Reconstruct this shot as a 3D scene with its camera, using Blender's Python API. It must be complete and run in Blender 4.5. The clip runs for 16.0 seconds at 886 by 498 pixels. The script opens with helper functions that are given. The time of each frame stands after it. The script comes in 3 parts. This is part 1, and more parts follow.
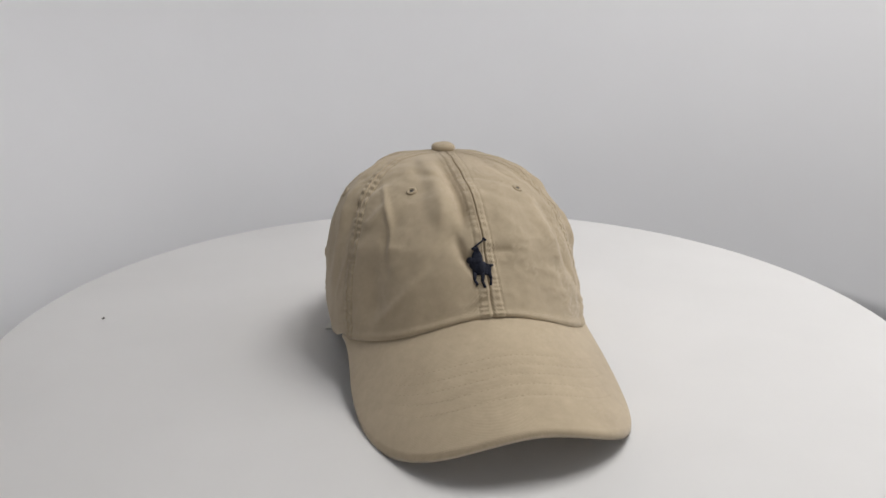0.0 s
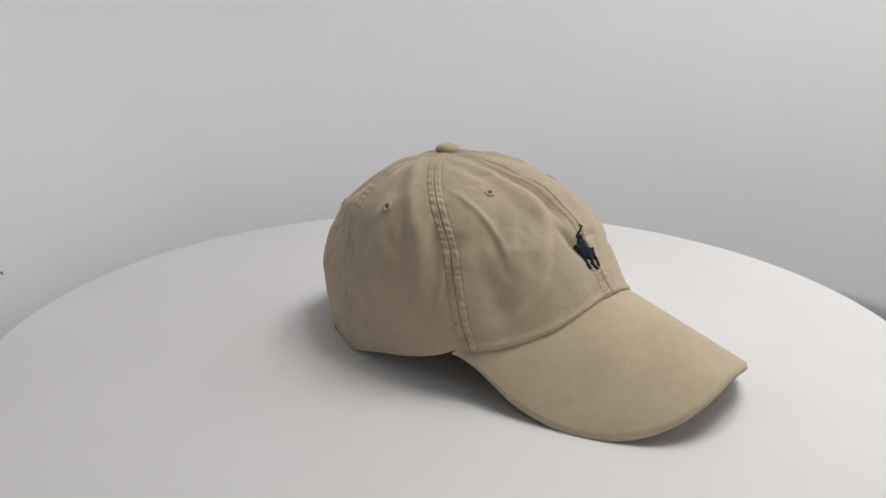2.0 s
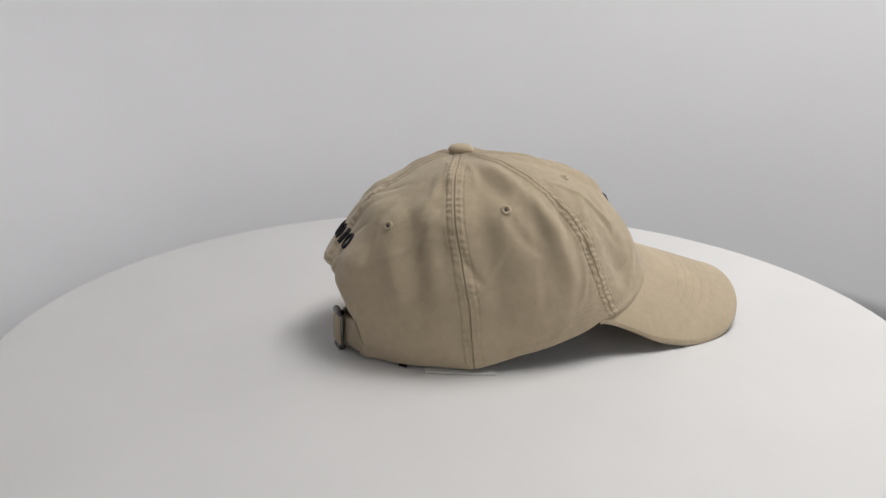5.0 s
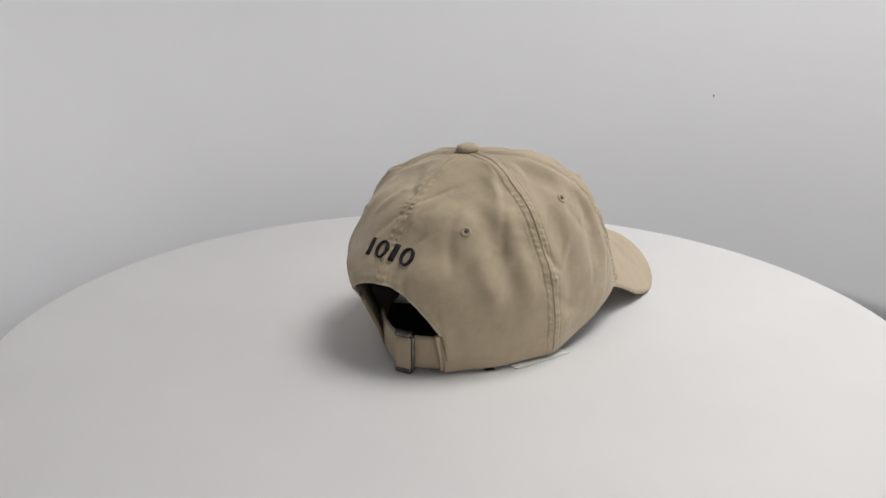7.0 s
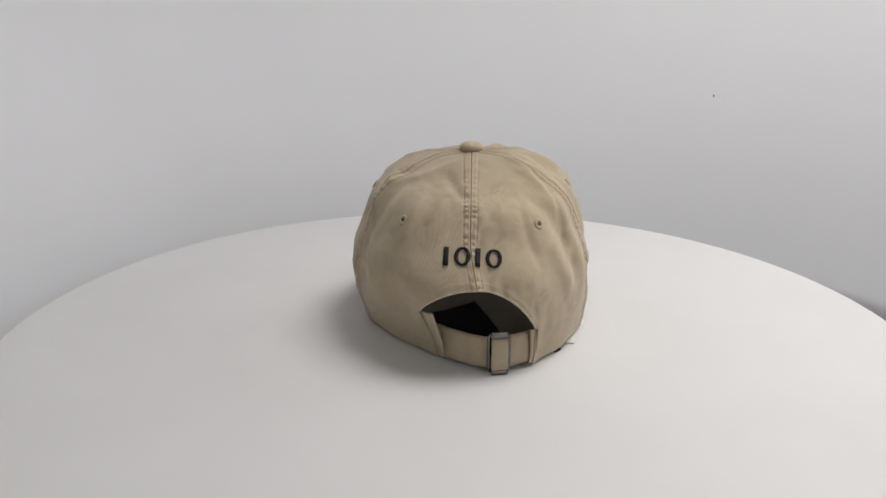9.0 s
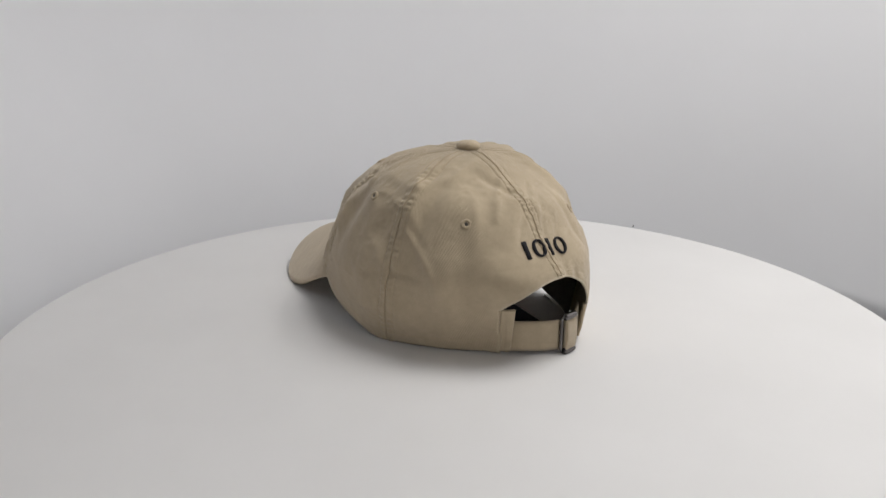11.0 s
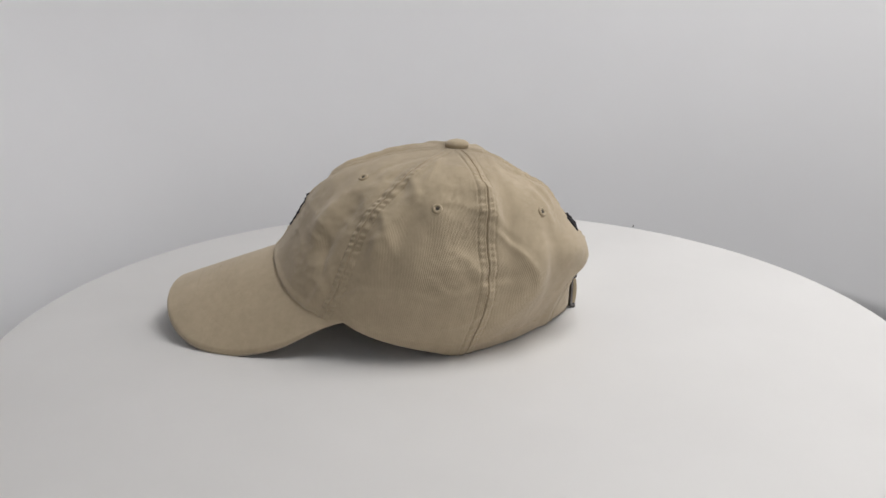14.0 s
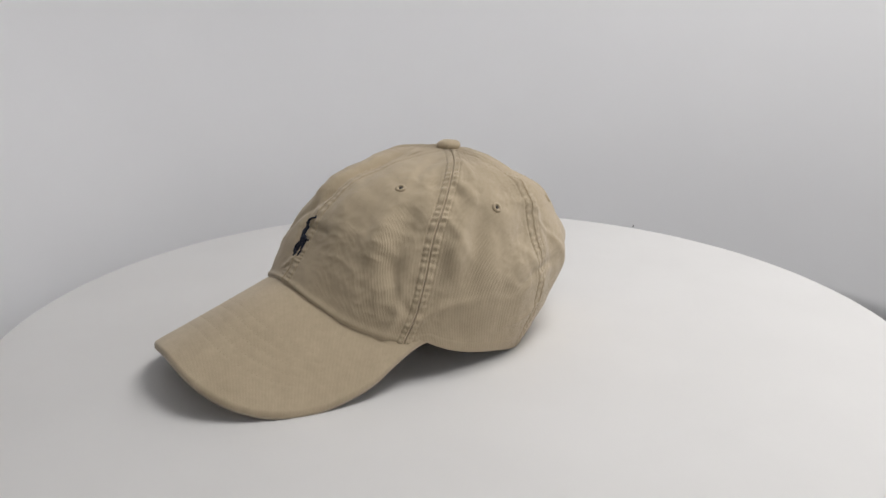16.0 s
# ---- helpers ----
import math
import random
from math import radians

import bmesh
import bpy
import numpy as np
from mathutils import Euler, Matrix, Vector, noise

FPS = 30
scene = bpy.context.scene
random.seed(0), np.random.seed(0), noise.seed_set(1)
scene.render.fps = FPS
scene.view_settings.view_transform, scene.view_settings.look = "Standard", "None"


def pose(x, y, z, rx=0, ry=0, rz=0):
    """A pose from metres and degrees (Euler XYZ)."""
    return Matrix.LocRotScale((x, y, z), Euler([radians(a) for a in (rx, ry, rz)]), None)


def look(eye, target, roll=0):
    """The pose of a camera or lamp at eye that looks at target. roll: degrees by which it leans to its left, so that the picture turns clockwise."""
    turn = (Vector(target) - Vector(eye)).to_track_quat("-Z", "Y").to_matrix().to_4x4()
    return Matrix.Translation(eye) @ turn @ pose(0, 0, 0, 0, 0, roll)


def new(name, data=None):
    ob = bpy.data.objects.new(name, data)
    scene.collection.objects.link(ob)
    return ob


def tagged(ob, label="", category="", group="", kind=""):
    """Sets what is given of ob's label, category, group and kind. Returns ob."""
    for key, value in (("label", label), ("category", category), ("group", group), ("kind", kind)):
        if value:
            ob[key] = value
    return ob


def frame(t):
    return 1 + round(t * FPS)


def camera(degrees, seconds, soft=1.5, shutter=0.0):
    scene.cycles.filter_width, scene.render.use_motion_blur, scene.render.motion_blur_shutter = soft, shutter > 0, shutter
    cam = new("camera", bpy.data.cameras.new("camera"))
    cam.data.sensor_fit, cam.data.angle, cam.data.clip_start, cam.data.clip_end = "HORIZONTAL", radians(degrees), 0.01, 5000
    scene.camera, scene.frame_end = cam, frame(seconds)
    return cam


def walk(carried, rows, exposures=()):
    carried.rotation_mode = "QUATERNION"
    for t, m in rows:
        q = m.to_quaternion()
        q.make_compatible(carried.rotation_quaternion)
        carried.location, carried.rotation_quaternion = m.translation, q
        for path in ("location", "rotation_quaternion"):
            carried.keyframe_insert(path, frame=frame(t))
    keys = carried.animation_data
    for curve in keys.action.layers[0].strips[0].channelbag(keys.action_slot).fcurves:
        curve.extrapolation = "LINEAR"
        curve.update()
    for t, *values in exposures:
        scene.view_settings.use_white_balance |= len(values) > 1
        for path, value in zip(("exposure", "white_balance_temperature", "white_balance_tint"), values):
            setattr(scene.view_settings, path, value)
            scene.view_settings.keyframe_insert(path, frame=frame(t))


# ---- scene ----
# The camera stands still before a turntable; one turn takes about 19.6 seconds.
FOV = 60.64
SPEED = 18.38
cam = camera(FOV, 16.0, soft=1.5)
EYE = Vector((0.0, -0.55, 0.2263))
AIM = EYE + Vector((-0.01826, 1.0, -0.3077))
walk(cam, [(0.0, look(EYE, AIM, 0.13)), (16.0, look(EYE, AIM, 0.13))])

# ---- light ----
world = bpy.data.worlds.new("world")
world.use_nodes = True
world.node_tree.nodes["Background"].inputs[0].default_value = (0.9, 0.93, 1.0, 1)
world.node_tree.nodes["Background"].inputs[1].default_value = 0.05
scene.world = world
scene.view_settings.exposure = 0.0


def panel_light(name, eye, target, w, h, power, colour):
    d = bpy.data.lights.new(name, "AREA")
    d.shape, d.size, d.size_y, d.energy, d.color = "RECTANGLE", w, h, power, colour
    ob = new(name, d)
    ob.matrix_world = look(eye, target)
    return ob


panel_light("light_panel_top", (0.44, 0.06, 1.12), (0.8, -0.45, 0.0), 0.6, 0.6, 11.0, (1.0, 0.985, 0.97))
# unseen fill lamp, added to brighten the backdrop and the cap's near side
panel_light("fill_light_front", (1.0, -1.6, 0.62), (-0.05, 0.2, 0.08), 1.3, 0.9, 3.9, (0.985, 0.985, 1.0))


# ---- materials ----
def material(name, colour, rough=0.8, metal=0.0, sheen=0.0):
    m = bpy.data.materials.new(name)
    m.use_nodes = True
    b = m.node_tree.nodes["Principled BSDF"]
    b.inputs["Base Color"].default_value = (*colour, 1)
    b.inputs["Roughness"].default_value = rough
    b.inputs["Metallic"].default_value = metal
    b.inputs["Sheen Weight"].default_value = sheen
    b.inputs["Sheen Roughness"].default_value = 0.5
    return m, m.node_tree, b


def mix_noise(tree, b, colour_a, colour_b, scale, detail=4, low=0.35, high=0.65, coord="Object"):
    co = tree.nodes.new("ShaderNodeTexCoord")
    n = tree.nodes.new("ShaderNodeTexNoise")
    n.inputs["Scale"].default_value, n.inputs["Detail"].default_value = scale, detail
    r = tree.nodes.new("ShaderNodeValToRGB")
    r.color_ramp.elements[0].position, r.color_ramp.elements[1].position = low, high
    r.color_ramp.elements[0].color, r.color_ramp.elements[1].color = (*colour_a, 1), (*colour_b, 1)
    tree.links.new(co.outputs[coord], n.inputs["Vector"])
    tree.links.new(n.outputs["Fac"], r.inputs["Fac"])
    tree.links.new(r.outputs["Color"], b.inputs["Base Color"])
    return co, n, r


def fabric(name, light, dark, ribs=7600.0, slant=0.62, depth=0.00014, tone=0.24):
    """Cotton twill: slanted ribs from the cloth's own coordinates, worn patches, fine yarn."""
    m, tree, b = material(name, light, 0.92, 0.0, 0.25)
    co, n, r = mix_noise(tree, b, dark, light, 38.0, 5)
    L, N = tree.links, tree.nodes
    fine = N.new("ShaderNodeTexNoise")
    fine.inputs["Scale"].default_value, fine.inputs["Detail"].default_value = 900.0, 2
    L.new(co.outputs["Object"], fine.inputs["Vector"])
    mp = N.new("ShaderNodeMapping")
    mp.inputs["Rotation"].default_value = (0, 0, slant)
    L.new(co.outputs["UV"], mp.inputs["Vector"])
    wv = N.new("ShaderNodeTexWave")
    wv.wave_type, wv.bands_direction, wv.wave_profile = "BANDS", "X", "SIN"
    wv.inputs["Scale"].default_value = ribs / 20.0
    wv.inputs["Distortion"].default_value = 1.2
    wv.inputs["Detail"].default_value = 1.0
    wv.inputs["Detail Scale"].default_value = 0.6
    L.new(mp.outputs["Vector"], wv.inputs["Vector"])
    add = N.new("ShaderNodeMath")
    add.operation = "MULTIPLY_ADD"
    add.inputs[1].default_value = 0.5
    L.new(fine.outputs["Fac"], add.inputs[0])
    L.new(wv.outputs["Fac"], add.inputs[2])
    bump = N.new("ShaderNodeBump")
    bump.inputs["Strength"].default_value, bump.inputs["Distance"].default_value = 0.8, depth
    L.new(add.outputs[0], bump.inputs["Height"])
    L.new(bump.outputs["Normal"], b.inputs["Normal"])
    # darker in the troughs between the ribs, on the same wave as the bump
    hue = N.new("ShaderNodeMix")
    hue.data_type, hue.blend_type = "RGBA", "MULTIPLY"
    hue.inputs[0].default_value = tone
    cr = N.new("ShaderNodeValToRGB")
    cr.color_ramp.elements[0].color, cr.color_ramp.elements[1].color = (0.72, 0.7, 0.66, 1), (1, 1, 1, 1)
    L.new(wv.outputs["Fac"], cr.inputs["Fac"])
    # rubbed, faded patches of a few millimetres
    worn = N.new("ShaderNodeTexNoise")
    worn.inputs["Scale"].default_value, worn.inputs["Detail"].default_value, worn.inputs["Roughness"].default_value = 160.0, 6, 0.7
    L.new(co.outputs["Object"], worn.inputs["Vector"])
    wr = N.new("ShaderNodeValToRGB")
    wr.color_ramp.elements[0].position, wr.color_ramp.elements[1].position = 0.32, 0.7
    wr.color_ramp.elements[0].color, wr.color_ramp.elements[1].color = (0.90, 0.89, 0.875, 1), (1.06, 1.06, 1.07, 1)
    L.new(worn.outputs["Fac"], wr.inputs["Fac"])
    fade = N.new("ShaderNodeMix")
    fade.data_type, fade.blend_type = "RGBA", "MULTIPLY"
    fade.inputs[0].default_value = 0.8
    L.new(r.outputs["Color"], fade.inputs[6])
    L.new(wr.outputs["Color"], fade.inputs[7])
    L.new(fade.outputs[2], hue.inputs[6])
    L.new(cr.outputs["Color"], hue.inputs[7])
    L.new(hue.outputs[2], b.inputs["Base Color"])
    return m


def plain(name, light, dark, scale, rough, metal=0.0, bump_scale=0.0, bump_depth=0.0001, sheen=0.0):
    m, tree, b = material(name, light, rough, metal, sheen)
    co, n, r = mix_noise(tree, b, dark, light, scale)
    if bump_scale:
        t = tree.nodes.new("ShaderNodeTexNoise")
        t.inputs["Scale"].default_value, t.inputs["Detail"].default_value = bump_scale, 4
        bp = tree.nodes.new("ShaderNodeBump")
        bp.inputs["Distance"].default_value, bp.inputs["Strength"].default_value = bump_depth, 0.6
        tree.links.new(co.outputs["Object"], t.inputs["Vector"])
        tree.links.new(t.outputs["Fac"], bp.inputs["Height"])
        tree.links.new(bp.outputs["Normal"], b.inputs["Normal"])
    return m


KHAKI, KHAKI_DARK = (0.545, 0.444, 0.305), (0.50, 0.405, 0.276)
TWILL = fabric("khaki_twill", KHAKI, KHAKI_DARK)
PEAK = fabric("pressed_khaki_twill", KHAKI, KHAKI_DARK, slant=1.1, depth=0.00006, tone=0.1)
THREAD = plain("khaki_thread", (0.45, 0.36, 0.24), (0.41, 0.325, 0.212), 400.0, 0.85, sheen=0.2)
WORN = plain("worn_khaki_edge", (0.62, 0.54, 0.42), (0.52, 0.44, 0.32), 300.0, 0.9, bump_scale=900.0)
# sweatband cloth, also the dark that paints shade into the eyelets
LINING_HOLE_SHADE = plain("dark_lining_and_hole_shade", (0.10, 0.09, 0.075), (0.08, 0.07, 0.06), 60.0, 0.95)
NAVY = plain("navy_embroidery", (0.010, 0.013, 0.032), (0.006, 0.008, 0.02), 500.0, 0.8, bump_scale=1500.0, bump_depth=0.0004)
BLACK = plain("black_embroidery", (0.012, 0.010, 0.014), (0.007, 0.006, 0.009), 500.0, 0.85, bump_scale=1500.0, bump_depth=0.0004)
METAL = plain("antique_metal", (0.22, 0.205, 0.20), (0.13, 0.12, 0.118), 120.0, 0.25, 1.0, 700.0)
PAPER = plain("white_paper", (0.80, 0.80, 0.76), (0.76, 0.76, 0.72), 60.0, 0.6)
DISC = plain("white_laminate", (0.74, 0.73, 0.72), (0.715, 0.705, 0.695), 9.0, 0.55, 0.0, 260.0, 0.00005)
WALL = plain("white_backdrop", (0.84, 0.84, 0.855), (0.815, 0.815, 0.83), 3.0, 0.85, 0.0, 150.0, 0.0001)
ROOM = plain("painted_plaster", (0.75, 0.75, 0.75), (0.70, 0.70, 0.70), 2.0, 0.9, 0.0, 90.0, 0.0003)
WING = plain("smoky_wing", (0.16, 0.15, 0.14), (0.11, 0.10, 0.10), 800.0, 0.4)
# unseen floor, kept grey so that less light bounces onto the backdrop's foot
FLOOR = plain("grey_floor", (0.30, 0.30, 0.30), (0.26, 0.26, 0.26), 6.0, 0.7, 0.0, 120.0, 0.0002)
DIRT = plain("dark_speck", (0.03, 0.03, 0.03), (0.02, 0.02, 0.02), 500.0, 0.9)


# ---- mesh helpers ----
def mesh_from(name, verts, faces, mat, smooth=True, uvs=None):
    me = bpy.data.meshes.new(name)
    me.from_pydata([tuple(v) for v in verts], [], faces)
    me.materials.append(mat)
    if uvs is not None:
        layer = me.uv_layers.new(name="UVMap")
        idx = np.empty(len(me.loops), dtype=np.int32)
        me.loops.foreach_get("vertex_index", idx)
        layer.data.foreach_set("uv", np.asarray(uvs, dtype=np.float32)[idx].ravel())
    if smooth:
        me.polygons.foreach_set("use_smooth", [True] * len(me.polygons))
    me.update()
    return me


def piece(name, me, parent=None, label=""):
    ob = new(name, me)
    if parent:
        ob.parent = parent
    return tagged(ob, label)


def grid_faces(nr, nc, closed=False):
    out = []
    for i in range(nr - 1):
        for j in range(nc - 1 + (1 if closed else 0)):
            k = (j + 1) % nc
            out.append((i * nc + j, i * nc + k, (i + 1) * nc + k, (i + 1) * nc + j))
    return out


def shell(faces, n, keep=None):
    """Closes a sheet of n vertices with its inner copy: back faces and a rim along the open edges that keep() allows."""
    used = {(q[i], q[(i + 1) % len(q)]) for q in faces for i in range(len(q))}
    rim = [(a, b) for a, b in used if (b, a) not in used and (keep is None or keep(a, b))]
    return faces + [tuple(i + n for i in q[::-1]) for q in faces] + [(b, a, a + n, b + n) for a, b in sorted(rim)]


def outward(verts, faces, centre):
    """Turns the faces of a sheet over if its middle face looks towards centre."""
    q = faces[len(faces) // 2]
    a, b, c = (np.asarray(verts[q[i]], float) for i in (0, 1, 2))
    if np.dot(np.cross(b - a, c - a), a - np.asarray(centre, float)) < 0:
        return [f[::-1] for f in faces]
    return faces


def tube(path, radius, sides=8, closed=False):
    """Verts and faces of a round cord along a path of Vectors."""
    verts, n = [], len(path)
    for i, p in enumerate(path):
        a = path[(i + 1) % n] if closed or i < n - 1 else p
        b = path[i - 1] if closed or i > 0 else p
        d = (a - b).normalized()
        x = d.orthogonal().normalized() if abs(d.z) > 0.9 else d.cross(Vector((0, 0, 1))).normalized()
        y = d.cross(x)
        for k in range(sides):
            w = 2 * math.pi * k / sides
            verts.append(p + radius * (math.cos(w) * x + math.sin(w) * y))
    faces = []
    for i in range(n if closed else n - 1):
        for k in range(sides):
            a, b = i * sides, ((i + 1) % n) * sides
            faces.append((a + k, a + (k + 1) % sides, b + (k + 1) % sides, b + k))
    if not closed:
        faces += [tuple(range(sides))[::-1], tuple(range((n - 1) * sides, n * sides))]
    return verts, faces


def dashes(points, normals, length, width, height, fill=0.62):
    """Thread stitches along a line: small raised lozenges, one after the other."""
    verts, faces = [], []
    d = [0.0]
    for a, b in zip(points, points[1:]):
        d.append(d[-1] + (b - a).length)
    count = int(d[-1] / length)

    def at(s):
        for i in range(len(d) - 1):
            if d[i + 1] >= s:
                f = (s - d[i]) / max(d[i + 1] - d[i], 1e-9)
                return points[i].lerp(points[i + 1], f), normals[i]
        return points[-1], normals[-1]
    for k in range(count):
        a, na = at(k * length)
        b, nb = at((k + fill) * length)
        side = (b - a).cross(na).normalized() * width / 2
        m, up = (a + b) / 2, na * height
        o = len(verts)
        verts += [a, m - side, b, m + side, m + up, a.lerp(m, 0.35) + up * 0.8, b.lerp(m, 0.35) + up * 0.8]
        faces += [(o, o + 1, o + 5), (o + 3, o, o + 5), (o + 1, o + 4, o + 5), (o + 4, o + 3, o + 5),
                  (o + 1, o + 2, o + 6), (o + 2, o + 3, o + 6), (o + 4, o + 1, o + 6), (o + 3, o + 4, o + 6)]
    return verts, faces


# ---- the place ----
SWEEP = (0.08, -0.02, 0.54)  # middle and radius of the bent backdrop at table height
LEAN = 0.3  # how far it leans back, metres outwards for each metre up


def build_room():
    # a bent white sweep behind the turntable
    cx, cy, rad = SWEEP
    pts = [(math.cos(a), math.sin(a)) for a in (math.radians(-6 + 198 * k / 120) for k in range(121))]
    levels = [-0.12 + 1.3 * i / 40 for i in range(41)]
    verts = [(cx + (rad + LEAN * z) * x, cy + (rad + LEAN * z) * y, z) for z in levels for x, y in pts]
    verts += [(cx + (rad + 0.006 + LEAN * z) * x, cy + (rad + 0.006 + LEAN * z) * y, z) for z in levels for x, y in pts]
    n, nc = len(levels) * len(pts), len(pts)
    inner = [f[::-1] for f in grid_faces(len(levels), nc)]
    outer = [tuple(i + n for i in f) for f in grid_faces(len(levels), nc)]
    top = (len(levels) - 1) * nc
    rims = [(j, j + 1, n + j + 1, n + j) for j in range(nc - 1)] + [(top + j + 1, top + j, n + top + j, n + top + j + 1) for j in range(nc - 1)]
    wall = piece("backdrop", mesh_from("backdrop", verts, inner + outer + rims, WALL))
    tagged(wall, "smooth white curved photo backdrop behind the turntable", "backdrop", kind="structure")

    def slab(name, lo, hi, mat, label):
        bm = bmesh.new()
        bmesh.ops.create_cube(bm, size=1)
        c = [(a + b) / 2 for a, b in zip(lo, hi)]
        for v in bm.verts:
            v.co = Vector([c[i] + v.co[i] * (hi[i] - lo[i]) for i in range(3)])
        me = bpy.data.meshes.new(name)
        bm.to_mesh(me)
        bm.free()
        me.materials.append(mat)
        tagged(piece(name, me), label, name.split("_")[0], kind="structure")
    slab("floor", (-1.6, -2.2, -0.16), (1.6, 1.4, -0.12), FLOOR, "unseen plain floor, grey to cut light bounced onto the backdrop")
    slab("ceiling", (-1.6, -2.2, 1.6), (1.6, 1.4, 1.64), ROOM, "plain white ceiling of the photo room")
    slab("wall_north", (-1.6, 1.4, -0.16), (1.6, 1.44, 1.64), ROOM, "plain white painted wall")
    slab("wall_south", (-1.6, -2.24, -0.16), (1.6, -2.2, 1.64), ROOM, "plain white painted wall")
    slab("wall_east", (1.6, -2.24, -0.16), (1.64, 1.44, 1.64), ROOM, "plain white painted wall")
    slab("wall_west", (-1.64, -2.24, -0.16), (-1.6, 1.44, 1.64), ROOM, "plain white painted wall")


def lathe(profile, n=128):
    verts = [(r * math.cos(2 * math.pi * k / n), r * math.sin(2 * math.pi * k / n), z) for r, z in profile for k in range(n)]
    faces = [f[::-1] for f in grid_faces(len(profile), n, True)]
    faces += [tuple(range(n))[::-1] if profile[0][1] < profile[-1][1] else tuple(range(n)),
              tuple(range((len(profile) - 1) * n, len(profile) * n))]
    return verts, faces


def build_turntable():
    base = new("turntable")
    tagged(base, "round white turntable with a smooth matt top", "turntable")
    R = 0.3372
    v, f = lathe([(R - 0.003, 0.0), (R - 0.001, -0.0008), (R, -0.003), (R, -0.015), (R - 0.002, -0.018)], 256)
    piece("top", mesh_from("top", v, f, DISC, False), base)
    v, f = lathe([(0.20, -0.0185), (0.20, -0.112), (0.21, -0.12)], 96)
    piece("drum", mesh_from("drum", v, f, ROOM, False), base)
    return base


# ---- the cap ----
MM = 0.001
HEADING = radians(-76.45)
PLACE = Matrix.Translation((-0.00725, -0.01404, 0.0)) @ Matrix.Rotation(HEADING, 4, "Z")


def spline(values, s):
    """A smooth curve through evenly spaced values, for s from 0 to 1."""
    v = np.asarray(values, float)
    n = len(v) - 1
    x = np.clip(np.asarray(s, float), 0, 1) * n
    i = np.clip(x.astype(int), 0, n - 1)
    f = x - i
    p1, p2 = v[i], v[i + 1]
    p0 = np.where(i > 0, v[np.maximum(i - 1, 0)], 2 * p1 - p2)
    p3 = np.where(i < n - 1, v[np.minimum(i + 2, n)], 2 * p2 - p1)
    return 0.5 * (2 * p1 + (p2 - p0) * f + (2 * p0 - 5 * p1 + 4 * p2 - p3) * f * f + (3 * p1 - p0 - 3 * p2 + p3) * f ** 3)


def bell(x, w):
    return np.exp(-(x / w) ** 2)


# profiles in millimetres, from the button down to the rim
FRONT_U, FRONT_Z = (-12, 18, 48, 77, 98, 109, 117, 125), (133, 131.4, 125.2, 114.6, 99, 82, 69, 57)
SIDE_V, SIDE_Z = (0, 30, 54, 74, 85, 90.5, 90.5, 86.5), (133, 130, 121, 103, 80, 55, 28, 4)
BACK_U, BACK_Z = (-12, -36, -61, -80, -95, -109, -113, -110), (133, 128, 114, 102, 83, 62, 35, 2)
MID_U = (-12, -6, 0, 5, 10, 12, 12, 12)


CORNER = radians(67)


def visor_z(u, v):
    """Height of the peak's curved upper face."""
    return 57.5 - 0.34 * (u - 123) - 0.0074 * v * v


def crown_raw(phi, s):
    c, n = np.cos(phi), np.sin(phi)
    rear = np.clip((0.35 - c) / 1.0, 0, 1)
    rear = rear * rear * (3 - 2 * rear)
    below = np.clip((s - 0.62) / 0.38, 0, 1) ** 1.5
    e = (1 - rear) * (1.06 - 0.28 * s ** 2) + rear * (1.0 + (0.165 + 0.045 * n) * below)
    ce, se = np.sign(c) * np.abs(c) ** e, np.sign(n) * np.abs(n) ** e
    mid = spline(MID_U, s)
    far = np.where(c > 0, spline(FRONT_U, s) - mid, mid - spline(BACK_U, s))
    u, v = mid + far * ce, spline(SIDE_V, s) * se
    w = c * c
    fz = np.where(c > 0, spline(FRONT_Z, s), spline(BACK_Z, s))
    z = w * fz + (1 - w) * spline(SIDE_Z, s)
    # the cloth puffs out over the front quarters; the strap draws the back to one side
    around = (phi + np.pi) % (2 * np.pi) - np.pi
    z = z + 3.2 * bell(around + 1.15, 0.55) * bell(s - 0.27, 0.15)
    v = v * (1 - 0.04 * bell(around - 1.1, 0.6) * bell(s - 0.4, 0.22))
    v = v - 15 * np.where(c < 0, c * c, 0) ** 1.5 * np.clip((s - 0.55) / 0.4, 0, 1) ** 1.4
    v = v * (1 + np.where(around > 0, 0.015, 0.05) * bell(np.abs(around) - 1.05, 0.35) * s ** 3)
    tuck = 1 - 0.095 * bell(around - 2.52, 0.46) * below
    tuck = tuck - 0.04 * bell(around - 1.95, 0.35) * np.clip((s - 0.84) / 0.16, 0, 1) ** 2
    u, v = mid + (u - mid) * tuck, v * tuck
    return u, v, z, mid


def rim_lift(phi):
    """The rim is not level: it stands off the table on one side and sags on the other."""
    turn = np.degrees((phi + np.pi) % (2 * np.pi) - np.pi)
    return 2.2 * bell(turn + 48, 22) + 2.4 * bell(turn + 100, 40) - 2.2 * bell(turn - 80, 17)


